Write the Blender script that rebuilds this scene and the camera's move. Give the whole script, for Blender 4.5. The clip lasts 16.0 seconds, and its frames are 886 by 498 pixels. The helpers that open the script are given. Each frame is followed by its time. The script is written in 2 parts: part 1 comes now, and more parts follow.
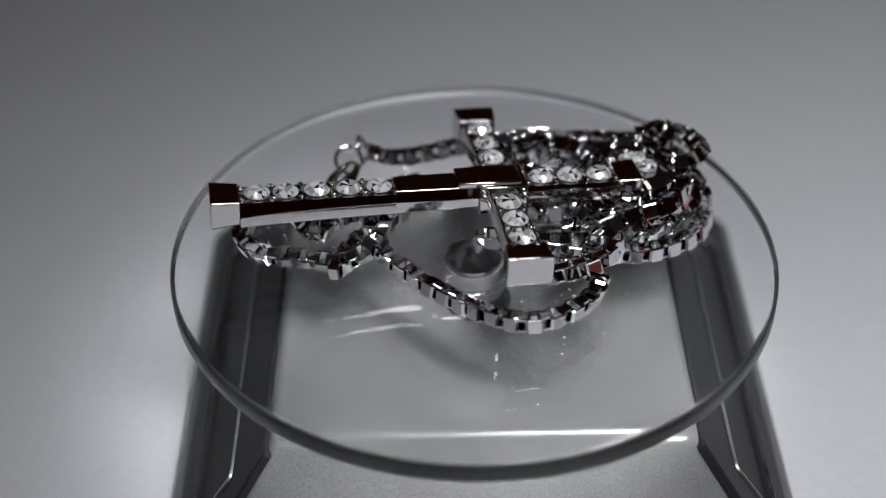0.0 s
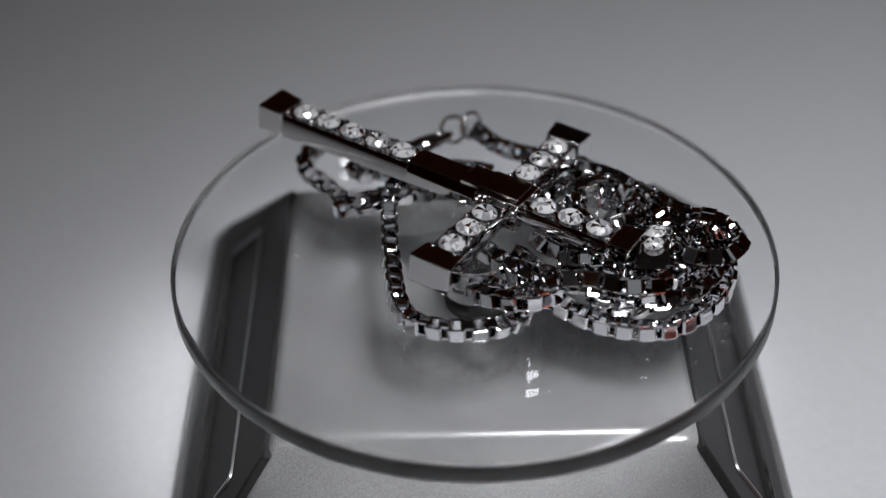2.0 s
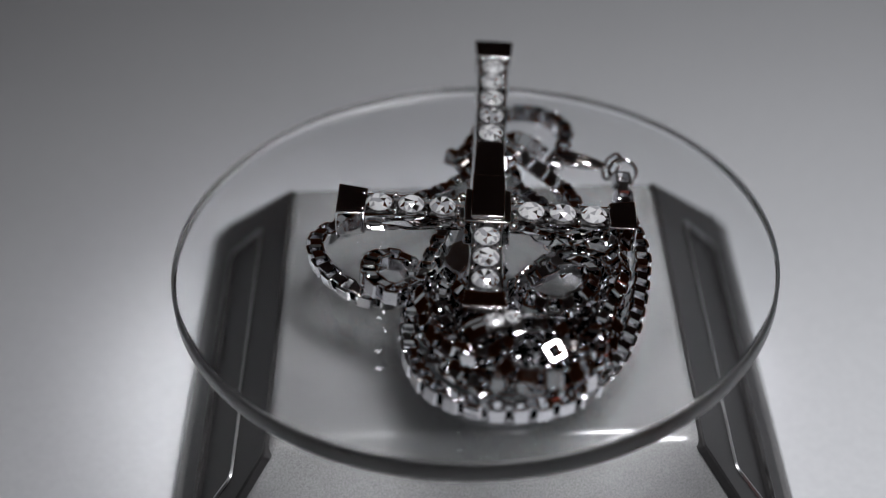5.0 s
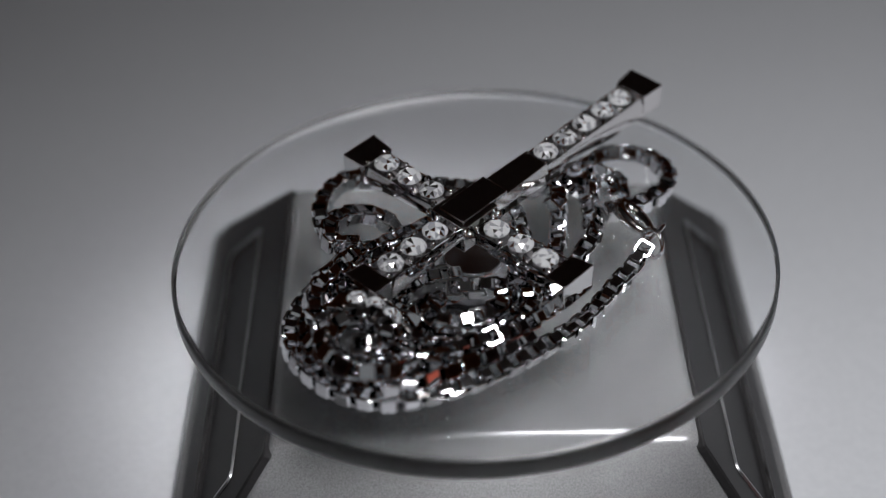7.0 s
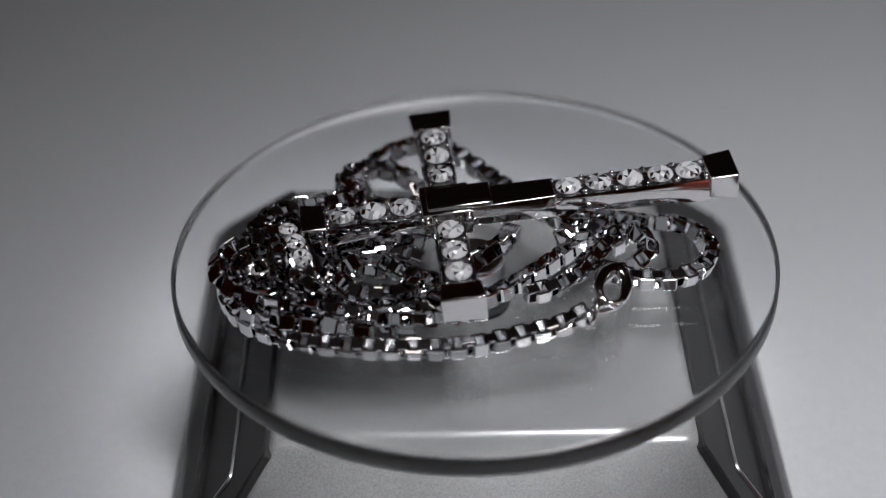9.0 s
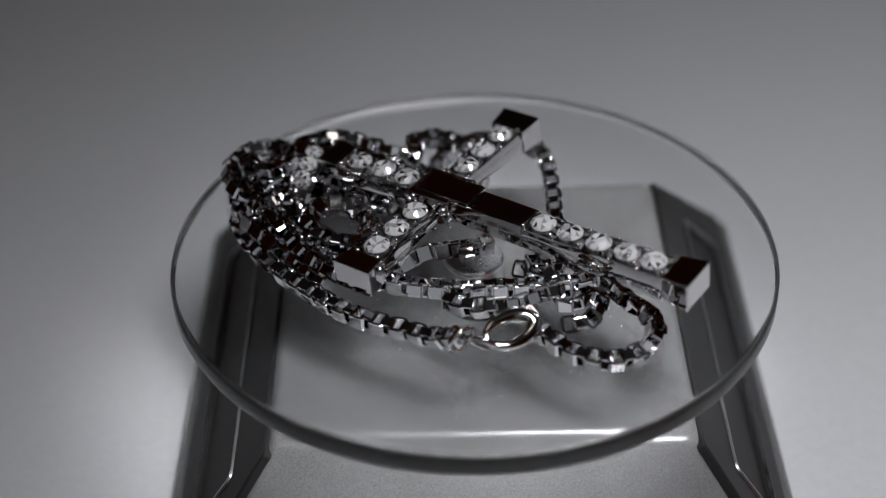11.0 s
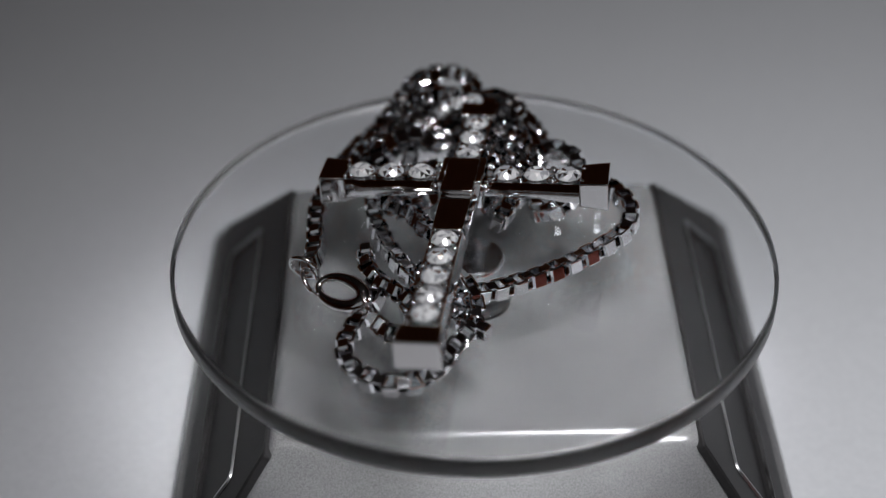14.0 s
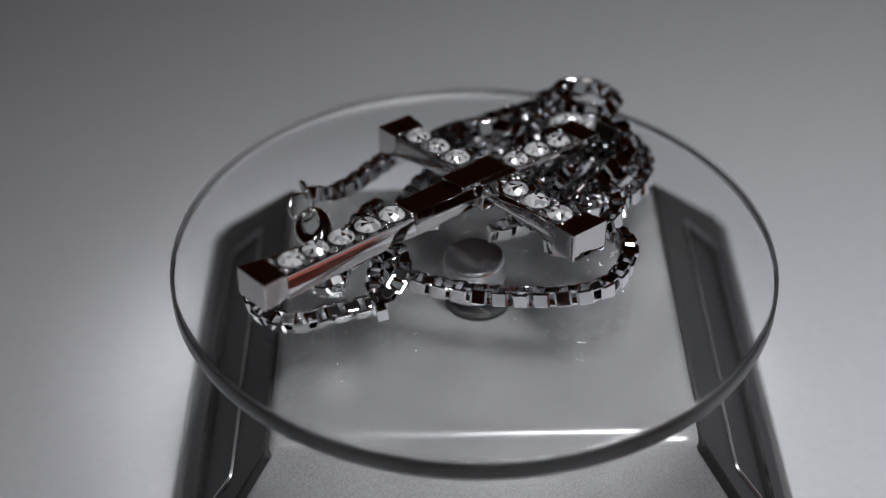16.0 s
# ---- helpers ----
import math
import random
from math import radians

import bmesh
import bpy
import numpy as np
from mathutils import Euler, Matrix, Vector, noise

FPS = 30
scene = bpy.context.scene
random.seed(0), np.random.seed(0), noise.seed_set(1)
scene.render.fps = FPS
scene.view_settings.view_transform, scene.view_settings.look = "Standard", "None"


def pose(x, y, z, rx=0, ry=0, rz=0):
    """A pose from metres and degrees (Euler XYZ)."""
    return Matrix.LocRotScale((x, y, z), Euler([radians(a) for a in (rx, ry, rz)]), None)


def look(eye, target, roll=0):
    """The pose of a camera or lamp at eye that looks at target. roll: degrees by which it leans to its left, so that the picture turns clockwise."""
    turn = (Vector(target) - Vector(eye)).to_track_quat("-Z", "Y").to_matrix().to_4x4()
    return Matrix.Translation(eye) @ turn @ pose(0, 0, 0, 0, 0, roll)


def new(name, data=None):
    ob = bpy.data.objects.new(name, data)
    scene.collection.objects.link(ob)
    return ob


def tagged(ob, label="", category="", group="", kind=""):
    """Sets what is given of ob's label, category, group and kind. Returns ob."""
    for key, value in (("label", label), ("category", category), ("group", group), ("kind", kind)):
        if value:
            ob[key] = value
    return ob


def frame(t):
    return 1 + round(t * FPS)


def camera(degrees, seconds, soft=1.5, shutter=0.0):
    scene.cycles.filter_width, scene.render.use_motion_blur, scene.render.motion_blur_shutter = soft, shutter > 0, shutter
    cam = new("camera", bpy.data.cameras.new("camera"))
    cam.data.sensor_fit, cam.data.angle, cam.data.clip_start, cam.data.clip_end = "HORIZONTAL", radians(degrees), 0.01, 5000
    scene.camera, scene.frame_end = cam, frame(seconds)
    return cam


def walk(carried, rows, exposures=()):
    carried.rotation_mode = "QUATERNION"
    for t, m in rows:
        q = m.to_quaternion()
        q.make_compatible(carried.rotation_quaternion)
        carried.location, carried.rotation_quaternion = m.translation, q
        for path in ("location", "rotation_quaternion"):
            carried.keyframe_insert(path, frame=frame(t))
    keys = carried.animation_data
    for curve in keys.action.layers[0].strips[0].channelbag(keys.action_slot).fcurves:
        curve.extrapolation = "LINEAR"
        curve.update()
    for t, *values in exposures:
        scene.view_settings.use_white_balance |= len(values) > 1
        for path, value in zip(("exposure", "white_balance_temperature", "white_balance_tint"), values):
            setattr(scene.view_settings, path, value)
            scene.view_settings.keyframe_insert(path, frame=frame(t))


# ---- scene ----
cam = camera(31.77, 16.0, soft=1.2, shutter=0.3)
EYE = (0.0, -0.18457, 0.14132)
cam.data.dof.use_dof, cam.data.dof.focus_distance, cam.data.dof.aperture_fstop = True, 0.2225, 9.5
VIEW = look(EYE, (-0.004628, 0.001312, -0.001407), -1.12)
walk(cam, [(0.0, VIEW), (16.0, VIEW)], exposures=[
    (0.0, -0.06), (1.5, -0.05), (3.0, 0.06), (4.1, 0.13), (6.5, -0.12), (7.0, -0.16), (8.2, -0.14), (9.0, -0.12),
    (11.5, -0.27), (12.0, -0.25), (13.0, -0.07), (13.5, -0.04), (14.5, -0.18), (15.0, -0.21), (16.0, -0.14)])

# ---- world and light ----
world = bpy.data.worlds.new("room_air")
scene.world = world
world.use_nodes = True
world.node_tree.nodes["Background"].inputs[0].default_value = (0.20, 0.19, 0.18, 1)
world.node_tree.nodes["Background"].inputs[1].default_value = 0.05


def area_lamp(name, eye, target, size, watts, colour):
    data = bpy.data.lights.new(name, "AREA")
    data.shape, data.size, data.energy, data.color = "DISK", size, watts, colour
    ob = new(name, data)
    ob.matrix_world = look(eye, target)
    return ob


tube = bpy.data.lights.new("desk_lamp_light", "AREA")
tube.shape, tube.size, tube.size_y, tube.energy, tube.color, tube.spread = "RECTANGLE", 0.115, 0.05, 0.365, (0.96, 0.965, 0.985), radians(120)
new("desk_lamp_light", tube).matrix_world = look((0.068, -0.09, 0.265), (0.12, -0.045, -0.036))
# Unseen warm fill, added to brighten the brown walls in reflections.
area_lamp("room_fill_light", (0.0, 0.2, 1.60), (0.0, 0.2, 0), 0.3, 0.45, (1.0, 0.90, 0.84))
# unseen fill added behind the camera, to brighten crystals and camera-facing metal
rear_fill = bpy.data.lights.new("rear_fill_light", "AREA")
rear_fill.shape, rear_fill.size, rear_fill.size_y, rear_fill.energy, rear_fill.color = "RECTANGLE", 1.6, 1.15, 1.0, (0.90, 0.95, 1.0)
new("rear_fill_light", rear_fill).matrix_world = look((0.0, -1.23, 0.93), (0.0, 0.0, 0.93))

# ---- materials ----
def material(name):
    m = bpy.data.materials.new(name)
    m.use_nodes = True
    return m, m.node_tree.nodes, m.node_tree.links, m.node_tree.nodes["Principled BSDF"]


def noise_ramp(nodes, links, scale, lo, hi, detail=4.0):
    """Noise in object space, mapped to the span from lo to hi."""
    co = nodes.new("ShaderNodeTexCoord")
    tex = nodes.new("ShaderNodeTexNoise")
    tex.inputs["Scale"].default_value, tex.inputs["Detail"].default_value = scale, detail
    links.new(co.outputs["Object"], tex.inputs["Vector"])
    span = nodes.new("ShaderNodeMapRange")
    span.inputs[1].default_value, span.inputs[2].default_value = 0.3, 0.7
    span.inputs[3].default_value, span.inputs[4].default_value = lo, hi
    links.new(tex.outputs["Fac"], span.inputs[0])
    return span.outputs[0], tex.outputs["Fac"]


def metal(name, colour, rough_lo, rough_hi, scale=900, bump=0.0):
    m, n, l, b = material(name)
    b.inputs["Base Color"].default_value = (*colour, 1)
    b.inputs["Metallic"].default_value = 1.0
    r, f = noise_ramp(n, l, scale, rough_lo, rough_hi)
    l.new(r, b.inputs["Roughness"])
    if bump:
        k = n.new("ShaderNodeBump")
        k.inputs["Strength"].default_value, k.inputs["Distance"].default_value = bump, 0.0002
        l.new(f, k.inputs["Height"])
        l.new(k.outputs[0], b.inputs["Normal"])
    return m


POLISHED = metal("polished_gunmetal", (0.76, 0.74, 0.74), 0.02, 0.06, 260, 0.02)
CHAIN = metal("dark_silver_chain", (0.84, 0.83, 0.85), 0.02, 0.07, 700, 0.02)
FOIL = metal("mirror_foil", (0.94, 0.93, 0.92), 0.03, 0.10)
# Crystal sparkle put into the colour: opaque white and grey facets.
SPARKLE_WHITE, _n, _l, _b = material("painted_sparkle_white")
_b.inputs["Base Color"].default_value, _b.inputs["Metallic"].default_value, _b.inputs["Roughness"].default_value = (0.88, 0.88, 0.90, 1), 0.2, 0.14
_b.inputs["IOR"].default_value = 2.0
SPARKLE_GREY, _n, _l, _b = material("painted_sparkle_grey")
_b.inputs["Base Color"].default_value, _b.inputs["Metallic"].default_value, _b.inputs["Roughness"].default_value = (0.50, 0.50, 0.53, 1), 0.3, 0.12
_b.inputs["IOR"].default_value = 2.0
# Ridge highlight painted as a paler metal.
RIDGE_GLINT = metal("pale_glint_bead", (0.42, 0.42, 0.43), 0.28, 0.45, 500)
CHROME = metal("spindle_chrome", (0.88, 0.88, 0.9), 0.10, 0.22)


def glass(name, ior, colour, rough):
    m, n, l, b = material(name)
    b.inputs["Base Color"].default_value = (*colour, 1)
    b.inputs["Transmission Weight"].default_value = 1.0
    b.inputs["IOR"].default_value = ior
    b.inputs["Roughness"].default_value = rough
    return m


RIM = glass("ground_glass_edge", 1.5, (0.90, 0.92, 0.95), 0.38)
GLASS = glass("clear_plate_glass", 1.5, (0.97, 0.98, 0.985), 0.0)


def paint(name, lo, hi, rough, metallic=0.0, scale=3000, bump=0.1, distance=0.0001, large=60):
    """Fine grain and broad, faint unevenness."""
    m, n, l, b = material(name)
    r, f = noise_ramp(n, l, scale, 0.0, 1.0, 2.0)
    r2, f2 = noise_ramp(n, l, large, 0.0, 1.0, 3.0)
    mid = n.new("ShaderNodeMath")
    mid.operation = "MULTIPLY_ADD"
    mid.inputs[1].default_value = 0.6
    l.new(r, mid.inputs[0])
    soft = n.new("ShaderNodeMath")
    soft.operation = "MULTIPLY"
    soft.inputs[1].default_value = 0.4
    l.new(r2, soft.inputs[0])
    l.new(soft.outputs[0], mid.inputs[2])
    mix = n.new("ShaderNodeMix")
    mix.data_type = "RGBA"
    l.new(mid.outputs[0], mix.inputs["Factor"])
    mix.inputs["A"].default_value, mix.inputs["B"].default_value = (*lo, 1), (*hi, 1)
    l.new(mix.outputs["Result"], b.inputs["Base Color"])
    b.inputs["Roughness"].default_value, b.inputs["Metallic"].default_value = rough, metallic
    k = n.new("ShaderNodeBump")
    k.inputs["Strength"].default_value, k.inputs["Distance"].default_value = bump, distance
    l.new(f, k.inputs["Height"])
    l.new(k.outputs[0], b.inputs["Normal"])
    return m


SILVER = paint("silver_grey_plastic", (0.155, 0.155, 0.16), (0.315, 0.315, 0.32), 0.27, 0.35, 4200, 0.14)
TABLE = paint("white_table_laminate", (0.60, 0.61, 0.64), (0.67, 0.68, 0.71), 0.6, 0.0, 900, 0.03, 0.0001, 14)
WALL = paint("brown_wall", (0.30, 0.085, 0.028), (0.42, 0.12, 0.04), 0.7, 0.0, 40, 0.1, 0.001, 3)
PLASTER = paint("plain_plaster", (0.40, 0.38, 0.36), (0.46, 0.44, 0.42), 0.8, 0.0, 60, 0.1, 0.001, 3)
FLOOR = paint("dark_floor", (0.10, 0.07, 0.05), (0.15, 0.10, 0.07), 0.5, 0.0, 50, 0.1, 0.001, 4)
# Dark panel tone and low specular also carry the shade on the side slopes.
PANEL = paint("dark_side_panel", (0.013, 0.0125, 0.013), (0.025, 0.024, 0.025), 0.46, 0.0, 2600, 0.12)
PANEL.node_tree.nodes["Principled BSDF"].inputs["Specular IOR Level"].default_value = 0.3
BLACK = paint("black_rubber", (0.006, 0.006, 0.007), (0.012, 0.012, 0.012), 0.75)

# ---- mesh helpers (millimetres in, metres out) ----
MM = 0.001


def part(name, bm, mat, parent=None, label="", smooth=0.0, flat=1e9):
    """One mesh object; smooth: edges under this angle are rounded, but for faces over flat square millimetres."""
    me = bpy.data.meshes.new(name)
    bmesh.ops.recalc_face_normals(bm, faces=bm.faces)
    if smooth:
        for e in bm.edges:
            e.smooth = len(e.link_faces) == 2 and e.calc_face_angle(0) < radians(smooth)
        for f in bm.faces:
            f.smooth = f.calc_area() < flat
    bm.transform(Matrix.Scale(MM, 4))
    bm.to_mesh(me)
    bm.free()
    me.materials.append(mat)
    ob = new(name, me)
    if parent:
        ob.parent = parent
    if label:
        ob["label"] = label
    return ob


def prism(bm, rings, close=True):
    """Skin over rings of equal length, capped at both ends."""
    vs = [[bm.verts.new(p) for p in r] for r in rings]
    n = len(rings[0])
    for a, b in zip(vs, vs[1:]):
        for i in range(n):
            bm.faces.new((a[i], a[(i + 1) % n], b[(i + 1) % n], b[i]))
    if close:
        bm.faces.new(vs[0])
        bm.faces.new(vs[-1])
    return vs


def box(bm, x0, x1, y0, y1, z0, z1, bevel=0.0):
    r = bmesh.ops.create_cube(bm, size=1.0)
    for v in r["verts"]:
        v.co = Vector(((x0 + x1) / 2 + v.co.x * (x1 - x0), (y0 + y1) / 2 + v.co.y * (y1 - y0), (z0 + z1) / 2 + v.co.z * (z1 - z0)))
    if bevel:
        es = {e for v in r["verts"] for e in v.link_edges}
        bmesh.ops.bevel(bm, geom=list(es), offset=bevel, segments=2, affect="EDGES", profile=0.5)


def lathe(bm, profile, n=96):
    prism(bm, [[(r * math.cos(2 * math.pi * i / n), r * math.sin(2 * math.pi * i / n), z) for i in range(n)] for r, z in profile])


def ring(bm, centre, m, a, b, wire, n=28, k=10, swell=0.0):
    """An oval wire ring with half axes a and b in the plane that m turns it to; swell: how much thicker its far end is."""
    rows = []
    for i in range(n):
        t = 2 * math.pi * i / n
        c = Vector((a * math.cos(t), b * math.sin(t), 0))
        out = Vector((math.cos(t), math.sin(t), 0))
        thick = wire + swell * (0.5 - 0.5 * math.cos(t))
        rows.append([bm.verts.new(Vector(centre) + m @ (c + thick * (math.cos(2 * math.pi * j / k) * out + Vector((0, 0, math.sin(2 * math.pi * j / k)))))) for j in range(k)])
    for i in range(n):
        for j in range(k):
            bm.faces.new((rows[i][j], rows[(i + 1) % n][j], rows[(i + 1) % n][(j + 1) % k], rows[i][(j + 1) % k]))


# ---- room and table ----
def slab(name, x0, x1, y0, y1, z0, z1, mat, kind="structure"):
    bm = bmesh.new()
    box(bm, x0, x1, y0, y1, z0, z1)
    return tagged(part(name, bm, mat), kind=kind)


slab("floor", -2100, 2100, -1260, 2100, -860, -790, FLOOR)
slab("ceiling", -2100, 2100, -1260, 2100, 1640, 1700, PLASTER)
slab("wall_north", -2100, 2100, 2100, 2160, -790, 1640, WALL)
# the gap in the south wall is made for the added rear fill
bm = bmesh.new()
for x0, x1, z0, z1 in ((-2100, -800, -790, 1640), (800, 2100, -790, 1640), (-800, 800, -790, 355), (-800, 800, 1505, 1640)):
    box(bm, x0, x1, -1260, -1200, z0, z1)
tagged(part("wall_south", bm, WALL), kind="structure")
slab("wall_east", 2100, 2160, -1200, 2100, -790, 1640, WALL)
slab("wall_west", -2160, -2100, -1200, 2100, -790, 1640, WALL)
TABLE_Z = -36.0
table = tagged(new("table"), "plain matt white table under the display stand", "table")
bm = bmesh.new()
box(bm, -500, 500, -135, 665, TABLE_Z - 26, TABLE_Z, 2.0)
part("tabletop", bm, TABLE, table)
for sx in (-1, 1):
    for sy in (-1, 1):
        bm = bmesh.new()
        box(bm, sx * 460 - 20, sx * 460 + 20, 265 + sy * 360 - 20, 265 + sy * 360 + 20, -790, TABLE_Z - 25)
        part("leg", bm, TABLE, table)

# unseen box added on the table, close by, for red in polished faces
RED_BROWN = paint("red_brown_stand_in", (0.36, 0.065, 0.035), (0.48, 0.09, 0.05), 0.6, 0.0, 700, 0.2, 0.0002, 40)


def build_red_stand_in():
    thing = tagged(new("red_stand_in"), "small red-brown box on the table, unseen, added for the red reflections", "box")
    bm = bmesh.new()
    box(bm, 0, 55, 0, 60, 0, 13, 1.5)
    part("base", bm, RED_BROWN, thing)
    bm = bmesh.new()
    box(bm, -0.8, 55.8, -0.8, 60.8, 13.2, 20, 1.8)
    part("lid", bm, RED_BROWN, thing)
    thing.matrix_world = pose(0.067, -0.108, TABLE_Z * MM, 0, 0, -2)
    return thing


build_red_stand_in()

# ---- turntable stand ----
TOP_Z, TOP_H, LOW_Z = -12.0, 29.4, -33.0


def square(h, z, r, cx=0.0, cy=0.6, k=5):
    out = []
    for q, (sx, sy) in enumerate(((1, 1), (-1, 1), (-1, -1), (1, -1))):
        for i in range(k):
            a = math.pi / 2 * (q + i / (k - 1))
            out.append((cx + sx * (h - r) + r * math.cos(a), cy + sy * (h - r) + r * math.sin(a), z))
    return out


def build_stand():
    stand = tagged(new("display_stand"), "silver-grey plastic turntable base with sloping sides", "display stand")
    bm = bmesh.new()
    rings = [square(46.8, TABLE_Z, 3.0), square(47.2, TABLE_Z + 1.5, 3.2), square(47.0, LOW_Z + 0.2, 3.0), square(46.2, LOW_Z + 0.8, 2.8)]
    rings += [square(45.2, LOW_Z + 1.2, 2.6), *[square(TOP_H + 0.7 * (1 - t) ** 2 - 1.0 * t * t, TOP_Z - 0.91 * (1 - t) ** 2, 1.6 - 0.5 * t) for t in (0, 0.2, 0.4, 0.6, 0.8, 1)], square(TOP_H - 1.6, TOP_Z, 1.0)]
    prism(bm, rings)
    part("housing", bm, SILVER, stand, smooth=50)
    # inset side-slope panels with sunken fields, their grey partly darkened for shade
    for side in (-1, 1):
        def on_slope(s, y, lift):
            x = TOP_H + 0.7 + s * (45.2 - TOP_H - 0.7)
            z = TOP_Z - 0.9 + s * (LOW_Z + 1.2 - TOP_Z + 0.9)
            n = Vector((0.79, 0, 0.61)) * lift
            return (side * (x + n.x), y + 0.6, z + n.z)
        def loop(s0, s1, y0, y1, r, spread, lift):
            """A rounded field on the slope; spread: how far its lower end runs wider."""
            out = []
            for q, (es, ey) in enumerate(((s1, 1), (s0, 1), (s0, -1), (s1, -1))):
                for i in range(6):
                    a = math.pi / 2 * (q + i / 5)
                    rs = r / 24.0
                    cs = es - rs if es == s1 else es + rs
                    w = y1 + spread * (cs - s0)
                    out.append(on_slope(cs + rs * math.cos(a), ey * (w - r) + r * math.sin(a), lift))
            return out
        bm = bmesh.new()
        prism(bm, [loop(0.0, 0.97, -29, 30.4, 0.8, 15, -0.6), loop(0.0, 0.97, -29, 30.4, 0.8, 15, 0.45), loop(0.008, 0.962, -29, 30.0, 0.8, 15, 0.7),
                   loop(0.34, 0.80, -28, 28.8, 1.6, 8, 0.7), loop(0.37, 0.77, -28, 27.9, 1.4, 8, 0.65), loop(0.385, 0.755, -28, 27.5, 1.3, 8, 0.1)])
        panel = part("side_panel", bm, PANEL, stand, "dark inset panel with a sunken field, shade partly in its colour", 20)
        # bead along the ridge; its pale colour stands in for the highlight
        bm = bmesh.new()
        prism(bm, [loop(0.342, 0.798, -28, 28.7, 1.6, 8, 0.6), loop(0.348, 0.792, -28, 28.55, 1.55, 8, 1.0), loop(0.358, 0.782, -28, 28.25, 1.5, 8, 1.0), loop(0.366, 0.774, -28, 28.0, 1.45, 8, 0.6)], False)
        part("glint_bead", bm, RIDGE_GLINT, panel, "thin bead round the field, paled to paint its highlight", 60)
    bm = bmesh.new()
    lathe(bm, [(5.0, TOP_Z - 0.1), (5.0, TOP_Z + 0.6), (4.6, TOP_Z + 1.0), (3.0, TOP_Z + 1.1)], 40)
    part("washer", bm, BLACK, stand, "black rubber washer", 40)
    stand.matrix_world = pose(0.0006, 0, 0, 0, 0, 1.4)
    return stand


build_stand()

# ---- turning plate with its spindle ----
TILT = Matrix.Rotation(radians(1.0), 4, Vector((math.cos(radians(47)), math.sin(radians(47)), 0)))
LOW = Vector((math.cos(radians(-43)), math.sin(radians(-43)), 0))


def plate_z(x, y):
    """Height of the tilted plate's upper face."""
    return -(x * LOW.x + y * LOW.y) * math.tan(radians(1.0))


def build_plate():
    plate = tagged(new("turntable_plate"), "round clear glass plate turning on a spindle", "turntable plate")
    bm = bmesh.new()
    r = 45.0
    prof = [(r - 0.9, 0.0), (r - 0.5, 0.0), (r - 0.15, -0.12), (r, -0.5), (r, -2.7), (r - 0.15, -3.15), (r - 0.5, -3.3), (r - 0.9, -3.3)]
    lathe(bm, [(a, z) for a, z in prof], 192)
    disc = part("glass_disc", bm, GLASS, plate, smooth=50)
    disc.matrix_basis = TILT
    disc.data.materials.append(RIM)
    for f in disc.data.polygons:
        f.material_index = 1 if abs(f.normal.z) < 0.97 else 0
    disc.visible_shadow = False
    bm = bmesh.new()
    lathe(bm, [(3.0, -10.9), (3.0, -9.5), (4.6, -9.3), (4.7, -9.1), (4.7, -7.3), (4.3, -7.0), (4.3, -6.5), (4.7, -6.2), (4.7, -4.0), (4.6, -3.7), (4.3, -3.4)], 48)
    part("spindle", bm, CHROME, plate, "short bright spindle", 40)
    return plate


PLATE = build_plate()

# ---- necklace ----
NECKLACE = tagged(new("necklace"), "gunmetal cross necklace with clear crystals and heaped box chain", "necklace")


def bar_rings(x0, x1, w0, w1, t0, t1, steps=10):
    """A bar along x: low channel between two rails, with an arched underside."""
    rings = []
    for i in range(steps + 1):
        s = i / steps
        x, w, t = x0 + s * (x1 - x0), (w0 + s * (w1 - w0)) / 2, t0 + (t1 - t0) * s ** 1.6
        rings.append([(x, -w, -t), (x, w, -t), (x, w, -1.35), (x, w - 0.36, 0.0), (x, w - 0.66, 0.04), (x, w - 0.74, -0.6), (x, -w + 0.74, -0.6), (x, -w + 0.66, 0.04), (x, -w + 0.36, 0.0), (x, -w, -1.35)])
    return rings


def turned(bm, start, angle):
    bmesh.ops.rotate(bm, verts=bm.verts[start:], cent=(0, 0, 0), matrix=Matrix.Rotation(radians(angle), 3, "Z"))


def stone_mesh(r, cut):
    random.seed(cut)
    bm = bmesh.new()
    def circle(rad, z, n, turn=0.0):
        return [(rad * math.cos(2 * math.pi * (i + turn) / n), rad * math.sin(2 * math.pi * (i + turn) / n), z) for i in range(n)]
    table = [bm.verts.new(p) for p in circle(r * 0.56, 0.42 * r, 8)]
    star = [bm.verts.new(p) for p in circle(r * 0.82, 0.26 * r, 8, 0.5)]
    girdle = [bm.verts.new(p) for p in circle(r, 0.02 * r, 16)]
    under = [bm.verts.new(p) for p in circle(r * 0.99, -0.06 * r, 16)]
    low = bm.verts.new((0, 0, -0.75 * r))
    heart = bm.verts.new((random.uniform(-0.2, 0.2) * r, random.uniform(-0.2, 0.2) * r, 0.36 * r))
    # white, grey and mirror facets at random paint the stone's inner sparkle
    def facet(*vs):
        bm.faces.new(vs).material_index = random.choice((0, 0, 0, 0, 1, 1, 2)) if len(vs) == 3 else 0
    for i in range(8):
        j = (i + 1) % 8
        facet(table[i], table[j], heart)
        facet(table[i], table[j], star[i])
        facet(table[j], star[i], girdle[(2 * i + 2) % 16])
        facet(table[j], star[j], girdle[(2 * i + 2) % 16])
        facet(star[i], girdle[2 * i], girdle[2 * i + 1])
        facet(star[i], girdle[2 * i + 1], girdle[(2 * i + 2) % 16])
    for i in range(16):
        j = (i + 1) % 16
        facet(girdle[i], girdle[j], under[j], under[i])
        facet(under[i], under[j], low)
    return bm


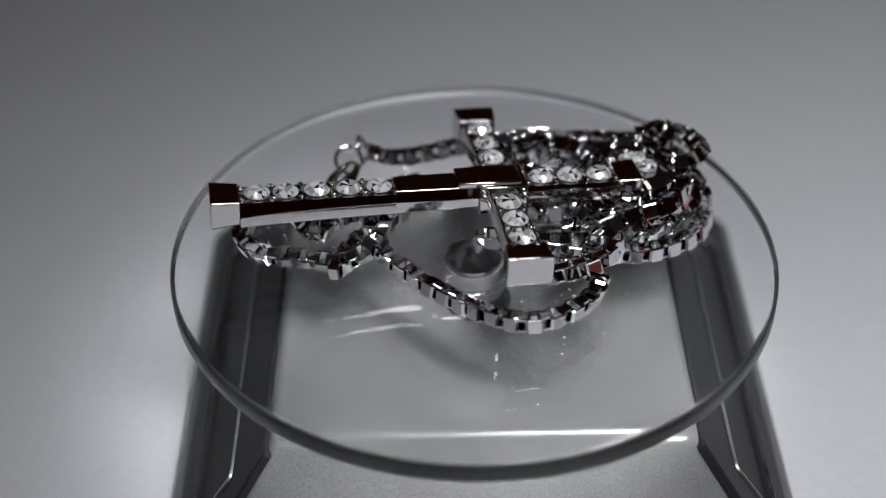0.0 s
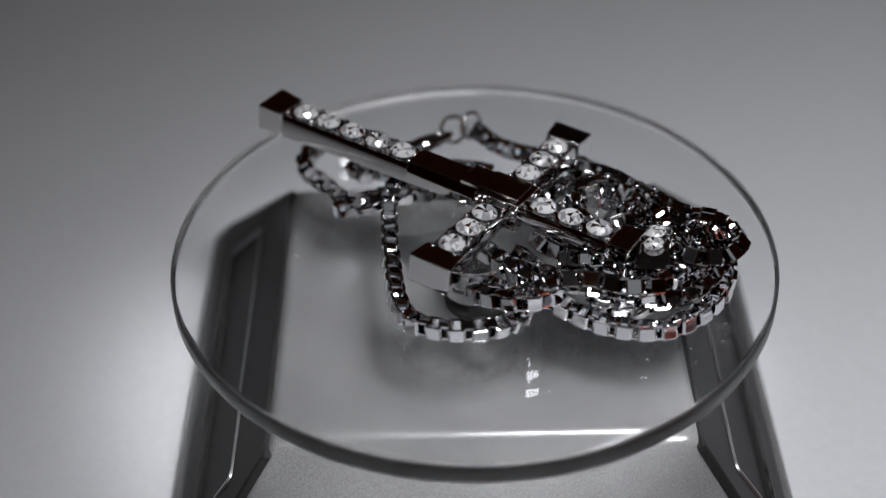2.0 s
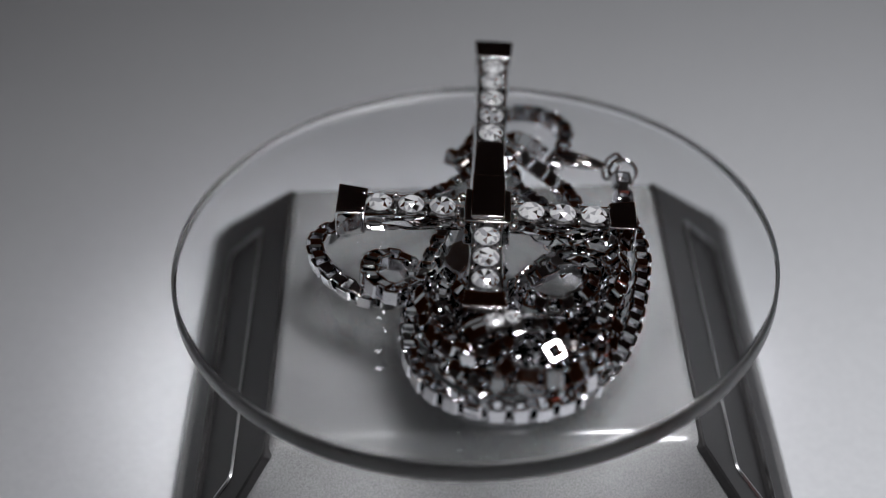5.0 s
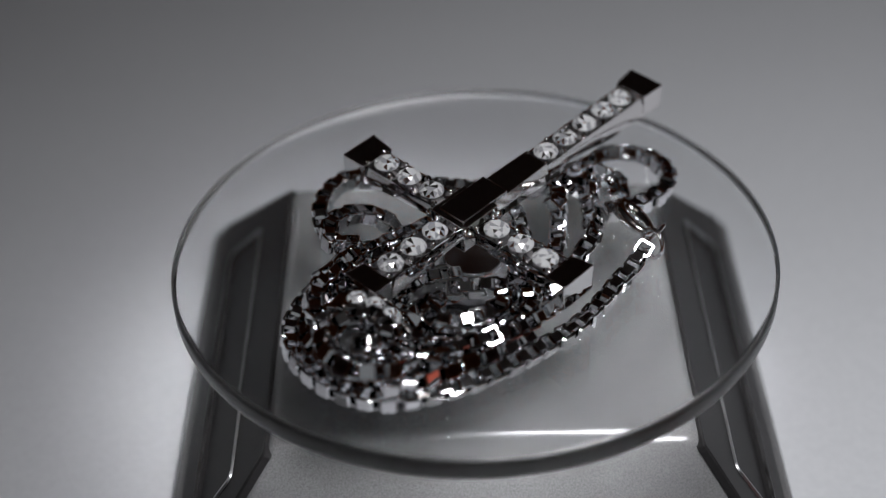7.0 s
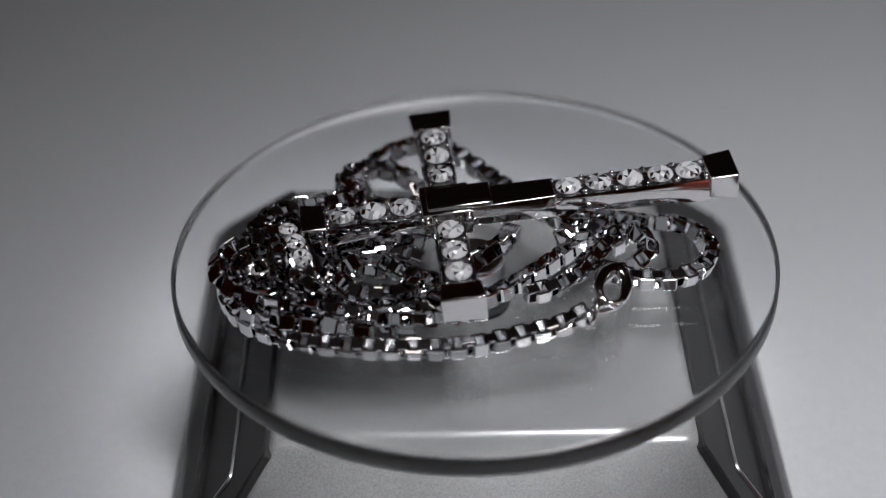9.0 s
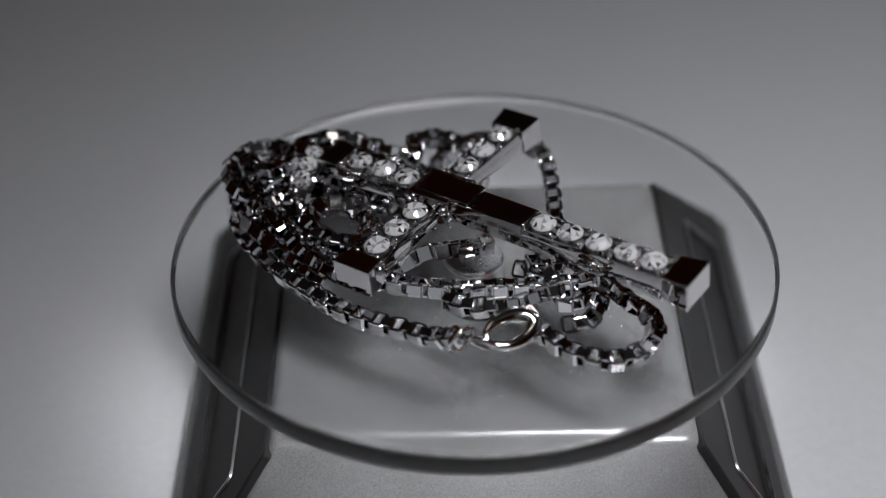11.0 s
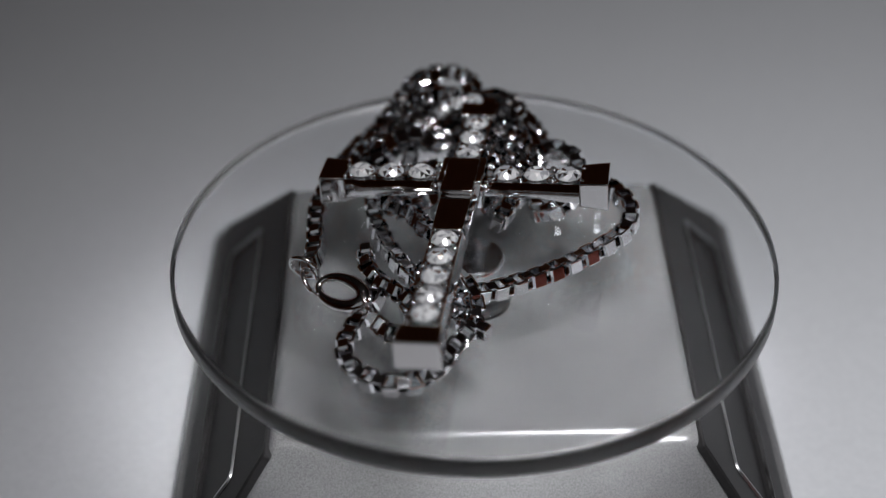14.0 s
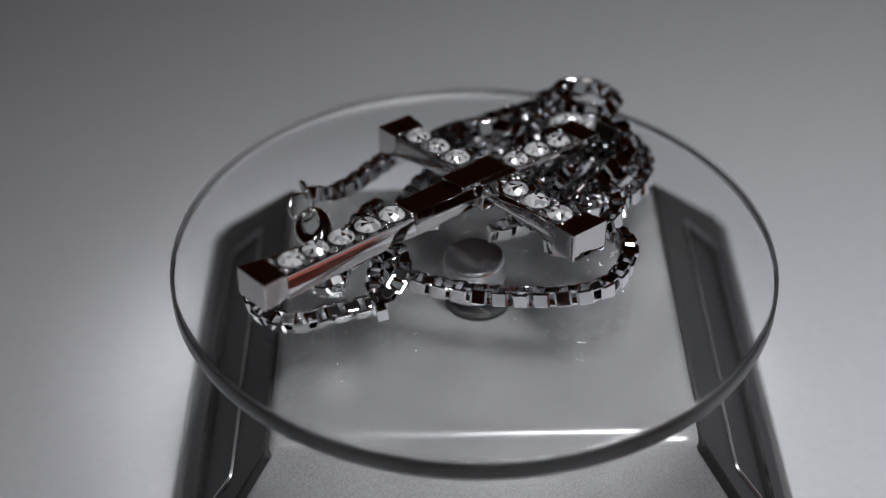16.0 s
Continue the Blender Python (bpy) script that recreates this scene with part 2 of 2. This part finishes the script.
# unit frame of the cross: x to its bail end, y to one arm, z up
LONG = Vector((0.980, 0.183, -0.064)).normalized()
SIDE = Vector((-0.198, 0.979, -0.058))
SIDE = (SIDE - LONG * SIDE.dot(LONG)).normalized()
UP = LONG.cross(SIDE)
CROSS_AT = Vector((3.85, 2.95, 9.95))
CROSS = Matrix((LONG, SIDE, UP)).transposed().to_4x4()
CROSS.translation = CROSS_AT * MM


def build_cross():
    bm = bmesh.new()
    box(bm, -3.6, 3.6, -3.3, 3.3, -3.6, 0.9, 0.2)
    body = part("cross_pendant", bm, POLISHED, NECKLACE, "polished gunmetal cross with crystal-set arms", 85, 3.0)
    body.matrix_basis = CROSS
    # three short arms and the long shaft
    for angle, end in ((0, 17.4), (90, 17.4), (-90, 17.4), (180, 38.1)):
        bm = bmesh.new()
        first = 3.4 if angle != 180 else 15.6
        prism(bm, bar_rings(first, end, 4.7 if angle != 180 else 5.0, 5.3, 2.1 if angle != 180 else 3.0, 3.0 if angle != 180 else 3.7, 12))
        bm.verts.ensure_lookup_table()
        turned(bm, 0, angle)
        part("arm" if angle != 180 else "shaft", bm, POLISHED, body, "channelled bar with bright rails", 30)
    # plain end blocks
    for angle, end, w, l, h in ((0, 17.4, 6.1, 3.6, 4.2), (90, 17.4, 6.3, 3.8, 3.8), (-90, 17.4, 6.5, 4.2, 3.8), (180, 38.1, 6.2, 4.2, 3.6)):
        bm = bmesh.new()
        prism(bm, [[(end, -w / 2 + 0.35, -h + 0.4), (end, w / 2 - 0.35, -h + 0.4), (end, w / 2 - 0.35, 0.45), (end, -w / 2 + 0.35, 0.45)],
                   [(end + l, -w / 2, -h), (end + l, w / 2, -h), (end + l, w / 2, 0.75), (end + l, -w / 2, 0.75)]])
        bmesh.ops.bevel(bm, geom=bm.edges[:], offset=0.24, segments=4, affect="EDGES", profile=0.6)
        bm.verts.ensure_lookup_table()
        turned(bm, 0, angle)
        part("end_block", bm, POLISHED, body, "plain mirror-polished end block", 85, 3.0)
    # raised centre and plain length of the shaft
    bm = bmesh.new()
    box(bm, -6.6, 2.8, -2.4, 2.4, 0.4, 1.25, 0.2)
    part("centre_plate", bm, POLISHED, body, "raised oblong centre plate", 85, 3.0)
    bm = bmesh.new()
    prism(bm, [[(x, -w, -t), (x, w, -t), (x, w, -1.2), (x, w - 0.45, 0.5), (x, -w + 0.45, 0.5), (x, -w, -1.2)] for x, w, t in ((-15.7, 2.55, 3.1), (-3.5, 2.75, 2.6))])
    bmesh.ops.bevel(bm, geom=bm.edges[:], offset=0.16, segments=4, affect="EDGES", profile=0.6)
    part("shaft_plate", bm, POLISHED, body, "plain polished length of the shaft", 85, 3.0)
    # crystals, their cups and claws
    spots = [(0, d) for d in (6.1, 10.5, 15.0)] + [(90, d) for d in (6.2, 10.7, 15.2)] + [(-90, d) for d in (6.5, 11.0, 15.6)]
    spots += [(180, d) for d in (17.9, 22.3, 26.9, 31.4, 35.5)]
    cuts = []
    for cut in (11, 23, 37, 52):
        cuts.append(part("crystal", stone_mesh(1.88, cut), SPARKLE_WHITE, body))
        cuts[-1].data.materials.append(SPARKLE_GREY)
        cuts[-1].data.materials.append(FOIL)
    claws = bmesh.new()
    for i, (angle, d) in enumerate(spots):
        a = radians(angle)
        m = Matrix.Translation((d * math.cos(a) * MM, d * math.sin(a) * MM, 0.34 * MM)) @ Matrix.Rotation(a + 0.3 * i, 4, "Z")
        s = cuts[i] if i < 4 else new("crystal", cuts[i * 3 % 4].data)
        s.parent, s.matrix_basis = body, m
        for k in (-2.25, 2.25):
            for w in (-1.75, 1.75):
                c = Matrix.Rotation(a, 3, "Z") @ Vector((d + k, w, 0.3))
                bmesh.ops.create_icosphere(claws, subdivisions=1, radius=0.42, matrix=Matrix.Translation(c))
    # small knobs beside the centre
    for sx in (-3.0, 3.0):
        for sy in (-3.7, 3.7):
            bmesh.ops.create_icosphere(claws, subdivisions=2, radius=0.75, matrix=Matrix.Translation((sx, sy, -0.4)))
    part("claw_setting", claws, POLISHED, body, "tiny polished claws", 60)["kind"] = "stuff"
    # bail, folded over beside the foot of the cross
    bm = bmesh.new()
    rings = []
    for i in range(15):
        x = -6.0 + 12.0 * i / 14
        z, w = 2.2 * (1 - (x / 6.0) ** 2), 2.5 - 0.06 * (x + 6)
        rings.append([(x, -w, z - 1.3), (x, w, z - 1.3), (x, w, z), (x, w - 0.5, z + 0.1), (x, w - 0.6, z - 0.5), (x, -w + 0.6, z - 0.5), (x, -w + 0.5, z + 0.1), (x, -w, z)])
    prism(bm, rings)
    bmesh.ops.create_uvsphere(bm, u_segments=16, v_segments=8, radius=2.1, matrix=Matrix.Translation((6.0, 0, -0.7)) @ Matrix.Diagonal((0.9, 1, 0.5, 1)))
    bail = part("bail", bm, POLISHED, NECKLACE, "crystal-set bail folded to one side", 40)
    bail.matrix_basis = pose(0.0252, 0.0104, 0.0062, -6, 14, 120)
    for k, x in enumerate((-2.6, 0.2, 3.0)):
        s = new("crystal", cuts[k].data)
        s.parent = bail
        s.matrix_basis = Matrix.Translation((x * MM, 0, (2.3 - 0.06 * x * x) * MM)) @ Matrix.Rotation(0.12 * x, 4, "Y") @ Matrix.Scale(0.75, 4)


build_cross()


# ---- box chain ----
def curve_points(pts, pitch):
    """Evenly spaced places and headings along a smooth curve through pts."""
    p = [Vector(a) for a in pts]
    p = [p[0] * 2 - p[1]] + p + [p[-1] * 2 - p[-2]]
    dense = []
    for i in range(1, len(p) - 2):
        for k in range(24):
            t = k / 24
            dense.append(0.5 * (2 * p[i] + (p[i + 1] - p[i - 1]) * t + (2 * p[i - 1] - 5 * p[i] + 4 * p[i + 1] - p[i + 2]) * t * t + (3 * p[i] - p[i - 1] - 3 * p[i + 1] + p[i + 2]) * t ** 3))
    dense.append(p[-2])
    out, gone, want = [], 0.0, 0.0
    for a, b in zip(dense, dense[1:]):
        step = (b - a).length
        while step > 0 and want <= gone + step:
            out.append((a.lerp(b, (want - gone) / step), (b - a).normalized()))
            want += pitch
        gone += step
    return out


def link_mesh(long, wide, high):
    """A strip bent into a square ring that stands round the upright axis: flat faces, edges and corners rounded."""
    bm = bmesh.new()
    rows = []
    for inset, half in ((0.10, high), (0.02, high - 0.04), (0.0, high - 0.18), (0.0, -high + 0.18), (0.02, -high + 0.04), (0.10, -high), (0.34, -high), (0.34, high)):
        a, b, k = long - inset, wide - inset, 0.30 - 0.4 * inset
        rows.append([bm.verts.new(p) for p in ((a, b - k, half), (a - k, b, half), (-a + k, b, half), (-a, b - k, half), (-a, -b + k, half), (-a + k, -b, half), (a - k, -b, half), (a, -b + k, half))])
    for r in range(8):
        for c in range(8):
            bm.faces.new((rows[r][c], rows[r][(c + 1) % 8], rows[(r + 1) % 8][(c + 1) % 8], rows[(r + 1) % 8][c]))
    return bm


PITCH = 1.5
STRANDS = []


def strand(*places):
    """A resting run of chain: x, y and height above the plate, in millimetres."""
    STRANDS.append(places)


# outer run from the clasp round the heap and back under the cross
strand((-16, 19.6, 3.4), (-13, 20.4, 2.0), (-9, 21.6, 1.5), (-0.5, 24.8, 1.5), (9, 25.6, 1.5), (17, 25.4, 1.5), (24, 24, 1.5), (30.2, 21, 1.5), (34.2, 15.5, 1.6), (35.2, 8.5, 1.6), (33.6, 2.4, 1.6), (30, -1.2, 1.7), (25, -3.6, 2.0), (19, -4.6, 2.8), (13, -4.3, 3.8), (6, -3.7, 4.2), (1, -3.4, 4.4))
# run past the free arm, ending in a small curl
strand((-14, 2, 5.2), (-15, -1, 4.2), (-13.4, -4, 2.2), (-10.5, -7, 1.5), (-7, -10.6, 1.5), (-2, -15.2, 1.9), (3, -19.4, 3.0), (7.6, -21.6, 3.8), (12.4, -20.2, 4.1), (16.4, -16.2, 3.9), (17.8, -11.4, 3.0), (15.8, -7.4, 2.1), (11.4, -6.4, 1.8), (8.6, -8.2, 2.2), (10, -11.2, 3.8), (14.2, -12, 5.4), (18.4, -10.4, 6.2), (20.2, -6.8, 6.2), (17.4, -4.2, 6.0))
# loops under the shaft and its tip
strand((-19.4, 8.4, 2.4), (-22, 8.8, 1.7), (-25.5, 9, 1.6), (-29.6, 8.6, 1.6), (-33.2, 6, 1.6), (-34.6, 1.5, 1.6), (-33.2, -2.4, 1.6), (-30, -4.6, 1.7), (-27, -4.8, 1.7), (-23.6, -5.4, 1.6), (-19, -6.0, 1.7), (-15.4, -4.8, 3.2), (-13.4, -1.6, 4.8), (-15.8, 1.2, 5.0))
# inner run
strand((26, 18.5, 4.2), (19.5, 19, 3.0), (11, 19.6, 2.4), (4, 17.5, 1.8), (-1.2, 15.1, 1.6), (-7.5, 10.2, 1.6), (-12.8, 4.2, 1.6), (-17.8, -2, 1.6), (-20.2, -8.6, 1.6))
strand((-13, 3, 4.2), (-16.5, 1.6, 5.0), (-20.5, 2.6, 2.8), (-23.4, -1.0, 3.2), (-25.6, 2.6, 2.4), (-23.6, 5.8, 1.8))
strand((-20, 2, 4.0), (-18, 5, 3.4), (-15.5, 9, 2.6), (-12.3, 12, 2.2), (-8, 14, 2.0))
strand((24, 12, 3.6), (19, 9, 2.0), (14.4, 8.4, 1.6), (9.5, 8.7, 1.6), (5.6, 10.8, 1.7), (3.2, 14.3, 3.0), (5, 19.4, 3.9), (10, 22.6, 4.2))
strand((24, 20.6, 2.0), (18, 16.4, 1.6), (12.4, 15.6, 1.6))
# upper layer of the heap
strand((2, 21.4, 4.0), (8.5, 22.8, 4.4), (16.4, 22, 4.6), (23, 21, 4.6), (29.2, 17.8, 4.6), (32.2, 11.8, 4.6), (31.2, 5.5, 4.6), (27.4, 0.6, 4.6), (22.4, -2.6, 4.8))
# coil that tops the heap
strand((26.5, 21, 6.0), (31, 20.6, 6.8), (34.4, 17.4, 7.4), (34.2, 13, 7.8), (30.8, 10.4, 8.0), (27, 12, 8.4), (26.4, 16, 8.8), (29, 18.6, 9.0), (31.6, 16.6, 8.8))
# curl beside the foot of the cross
strand((11.5, 11.0, 4.6), (7.2, 14.6, 4.8), (9.4, 18.6, 5.4), (14.6, 18.8, 5.8), (18, 15.4, 5.8), (16.6, 11.6, 5.4))
# tangled middle of the heap
strand((8, 1.5, 1.6), (13, 0.8, 1.6), (18.5, 2.6, 1.6), (23, 6.4, 2.0), (27, 12.5, 2.6))
strand((23.6, -0.6, 1.8), (28, 3.4, 1.6), (30.4, 9, 1.6), (29.4, 15, 1.7), (25.6, 19, 1.8), (20, 21.4, 1.7), (13.5, 22.4, 1.6), (7, 22.4, 1.6))
strand((14.6, -2.2, 1.8), (19.5, -1.6, 4.6), (24.2, 1.6, 4.4), (26.8, 6.2, 4.2), (24.8, 9.4, 4.2), (20.6, 11.0, 4.0), (19, 14, 3.4), (22, 17.2, 3.8), (26, 16.2, 5.0))
strand((18, -4.5, 5.2), (22.5, -1.5, 6.6), (27.5, 0.6, 6.8), (31, 5.5, 6.8), (30.2, 10, 6.4))
strand((21, 6, 3.8), (16, 5.2, 3.4), (11.4, 4.4, 2.6), (7, 5.6, 2.0))
# packed middle of the heap
strand((16, 20.5, 3.6), (21, 18.2, 4.8), (25.4, 13.6, 5.6), (24.4, 8.6, 6.0), (20.2, 4.6, 5.6), (15.4, 1.4, 4.6))
strand((33, 9, 3.2), (29, 6.4, 3.6), (25, 3.2, 3.8), (20.4, 0.4, 3.6), (15.8, -1.2, 3.2), (11, -1.4, 3.0))
strand((29.6, 21.4, 3.6), (26.6, 16.8, 3.2), (23.8, 11.4, 1.7), (19.4, 6.6, 1.6), (14.4, 3.2, 1.6))
strand((18.4, 23.2, 3.4), (22.6, 22.8, 3.6), (27.4, 21.8, 4.0), (31.8, 17.6, 4.4), (33.4, 11.4, 4.4), (32.2, 5.6, 3.8), (28.6, 0.8, 3.6))
# run that rises under the middle of the cross
strand((6, 15.5, 2.2), (2, 13.6, 2.4), (0, 9.8, 4.0), (-2.6, 7.6, 4.8), (-4.7, 5.2, 4.9), (-5.8, 2.2, 5.0))

CALM = (0, 1, 2, 3)


def build_chain():
    random.seed(5)
    turn = Matrix.Rotation(radians(90), 4, "X")
    pair = [part("link", link_mesh(1.20, 1.28, 1.10), CHAIN), part("link", link_mesh(1.05, 1.20, 0.80), CHAIN)]
    meshes = [ob.data for ob in pair]
    meshes[1].transform(turn)
    rest = bmesh.new()
    spots = []
    for n, pts in enumerate(STRANDS):
        lifted = [(x, y, z + plate_z(x, y)) for x, y, z in pts]
        for i, (at, way) in enumerate(curve_points(lifted, PITCH)):
            side = Vector((0, 0, 1)).cross(way).normalized()
            up = way.cross(side)
            m = Matrix((way, side, up)).transposed().to_4x4()
            roll = -18 * min(max((32 - i) / 8, 0), 1) if n == 0 else 18 if n == 2 else 0
            wobble = roll + (10 if n in CALM else 48) * math.sin(0.17 * i + 2.1 * n) + random.uniform(-6, 6)
            loose = 2.5 if n in CALM else 8.0
            m = m @ Matrix.Rotation(radians(wobble), 4, "X") @ Matrix.Rotation(radians(random.uniform(-loose, loose)), 4, "Z") @ Matrix.Rotation(radians(random.uniform(-loose, loose)), 4, "Y")
            m.translation = at * MM
            spots.append((i % 2, m))
    tail = spots[300:]
    spots = spots[:300]
    for kind, m in tail:
        b = bmesh.new()
        b.from_mesh(meshes[kind])
        b.transform(m)
        b.transform(Matrix.Scale(1 / MM, 4))
        tmp = bpy.data.meshes.new("tail")
        b.to_mesh(tmp)
        b.free()
        rest.from_mesh(tmp)
        bpy.data.meshes.remove(tmp)
    chain = part("chain", rest, CHAIN, NECKLACE, "dark silver square-link box chain")
    chain["kind"] = "stuff"
    for i, (kind, m) in enumerate(spots):
        ob = pair[i] if i < 2 else new("link", meshes[kind])
        ob.parent, ob.matrix_basis = chain, m
    # spring clasp and its jump rings
    bm = bmesh.new()
    tip = Matrix.Rotation(radians(78), 3, "Z") @ Matrix.Rotation(radians(-28), 3, "X")
    ring(bm, (-20.2, 12.9, 3.2 + plate_z(-20, 13)), tip, 3.7, 2.0, 0.55, 36, 12, 0.75)
    clasp = part("clasp", bm, POLISHED, NECKLACE, "polished oval spring clasp", 60)
    for at, rot, r in (((-19.6, 17.6, 3.8), (55, 0, 20), 2.1), ((-17.6, 19.6, 4.4), (75, 25, 80), 2.1), ((-20.6, 8.4, 3.2), (60, 10, 10), 1.8)):
        bm = bmesh.new()
        ring(bm, at, Euler([radians(a) for a in rot]).to_matrix(), r, r, 0.34)
        part("jump_ring", bm, POLISHED, NECKLACE, "thin wire jump ring", 60)


build_chain()


# ---- the turning ----
def motions():
    # the motor runs a little unevenly: seconds and degrees off its mean speed
    drift = [(0.0, -0.1), (1.5, 0.1), (3.0, -0.5), (4.0, 0.0), (6.5, 0.0), (8.0, 0.8), (9.0, 1.1), (11.5, -0.6), (12.5, -1.1), (13.5, -1.5), (14.5, -1.3), (16.0, -0.7)]
    rows = []
    for k in range(33):
        t = k * 0.5
        off = float(np.interp(t, [a for a, _ in drift], [b for _, b in drift]))
        rows.append((t, Matrix.Rotation(radians(-20.5 * t + off), 4, "Z")))
    walk(PLATE, rows)
    walk(NECKLACE, rows)


motions()
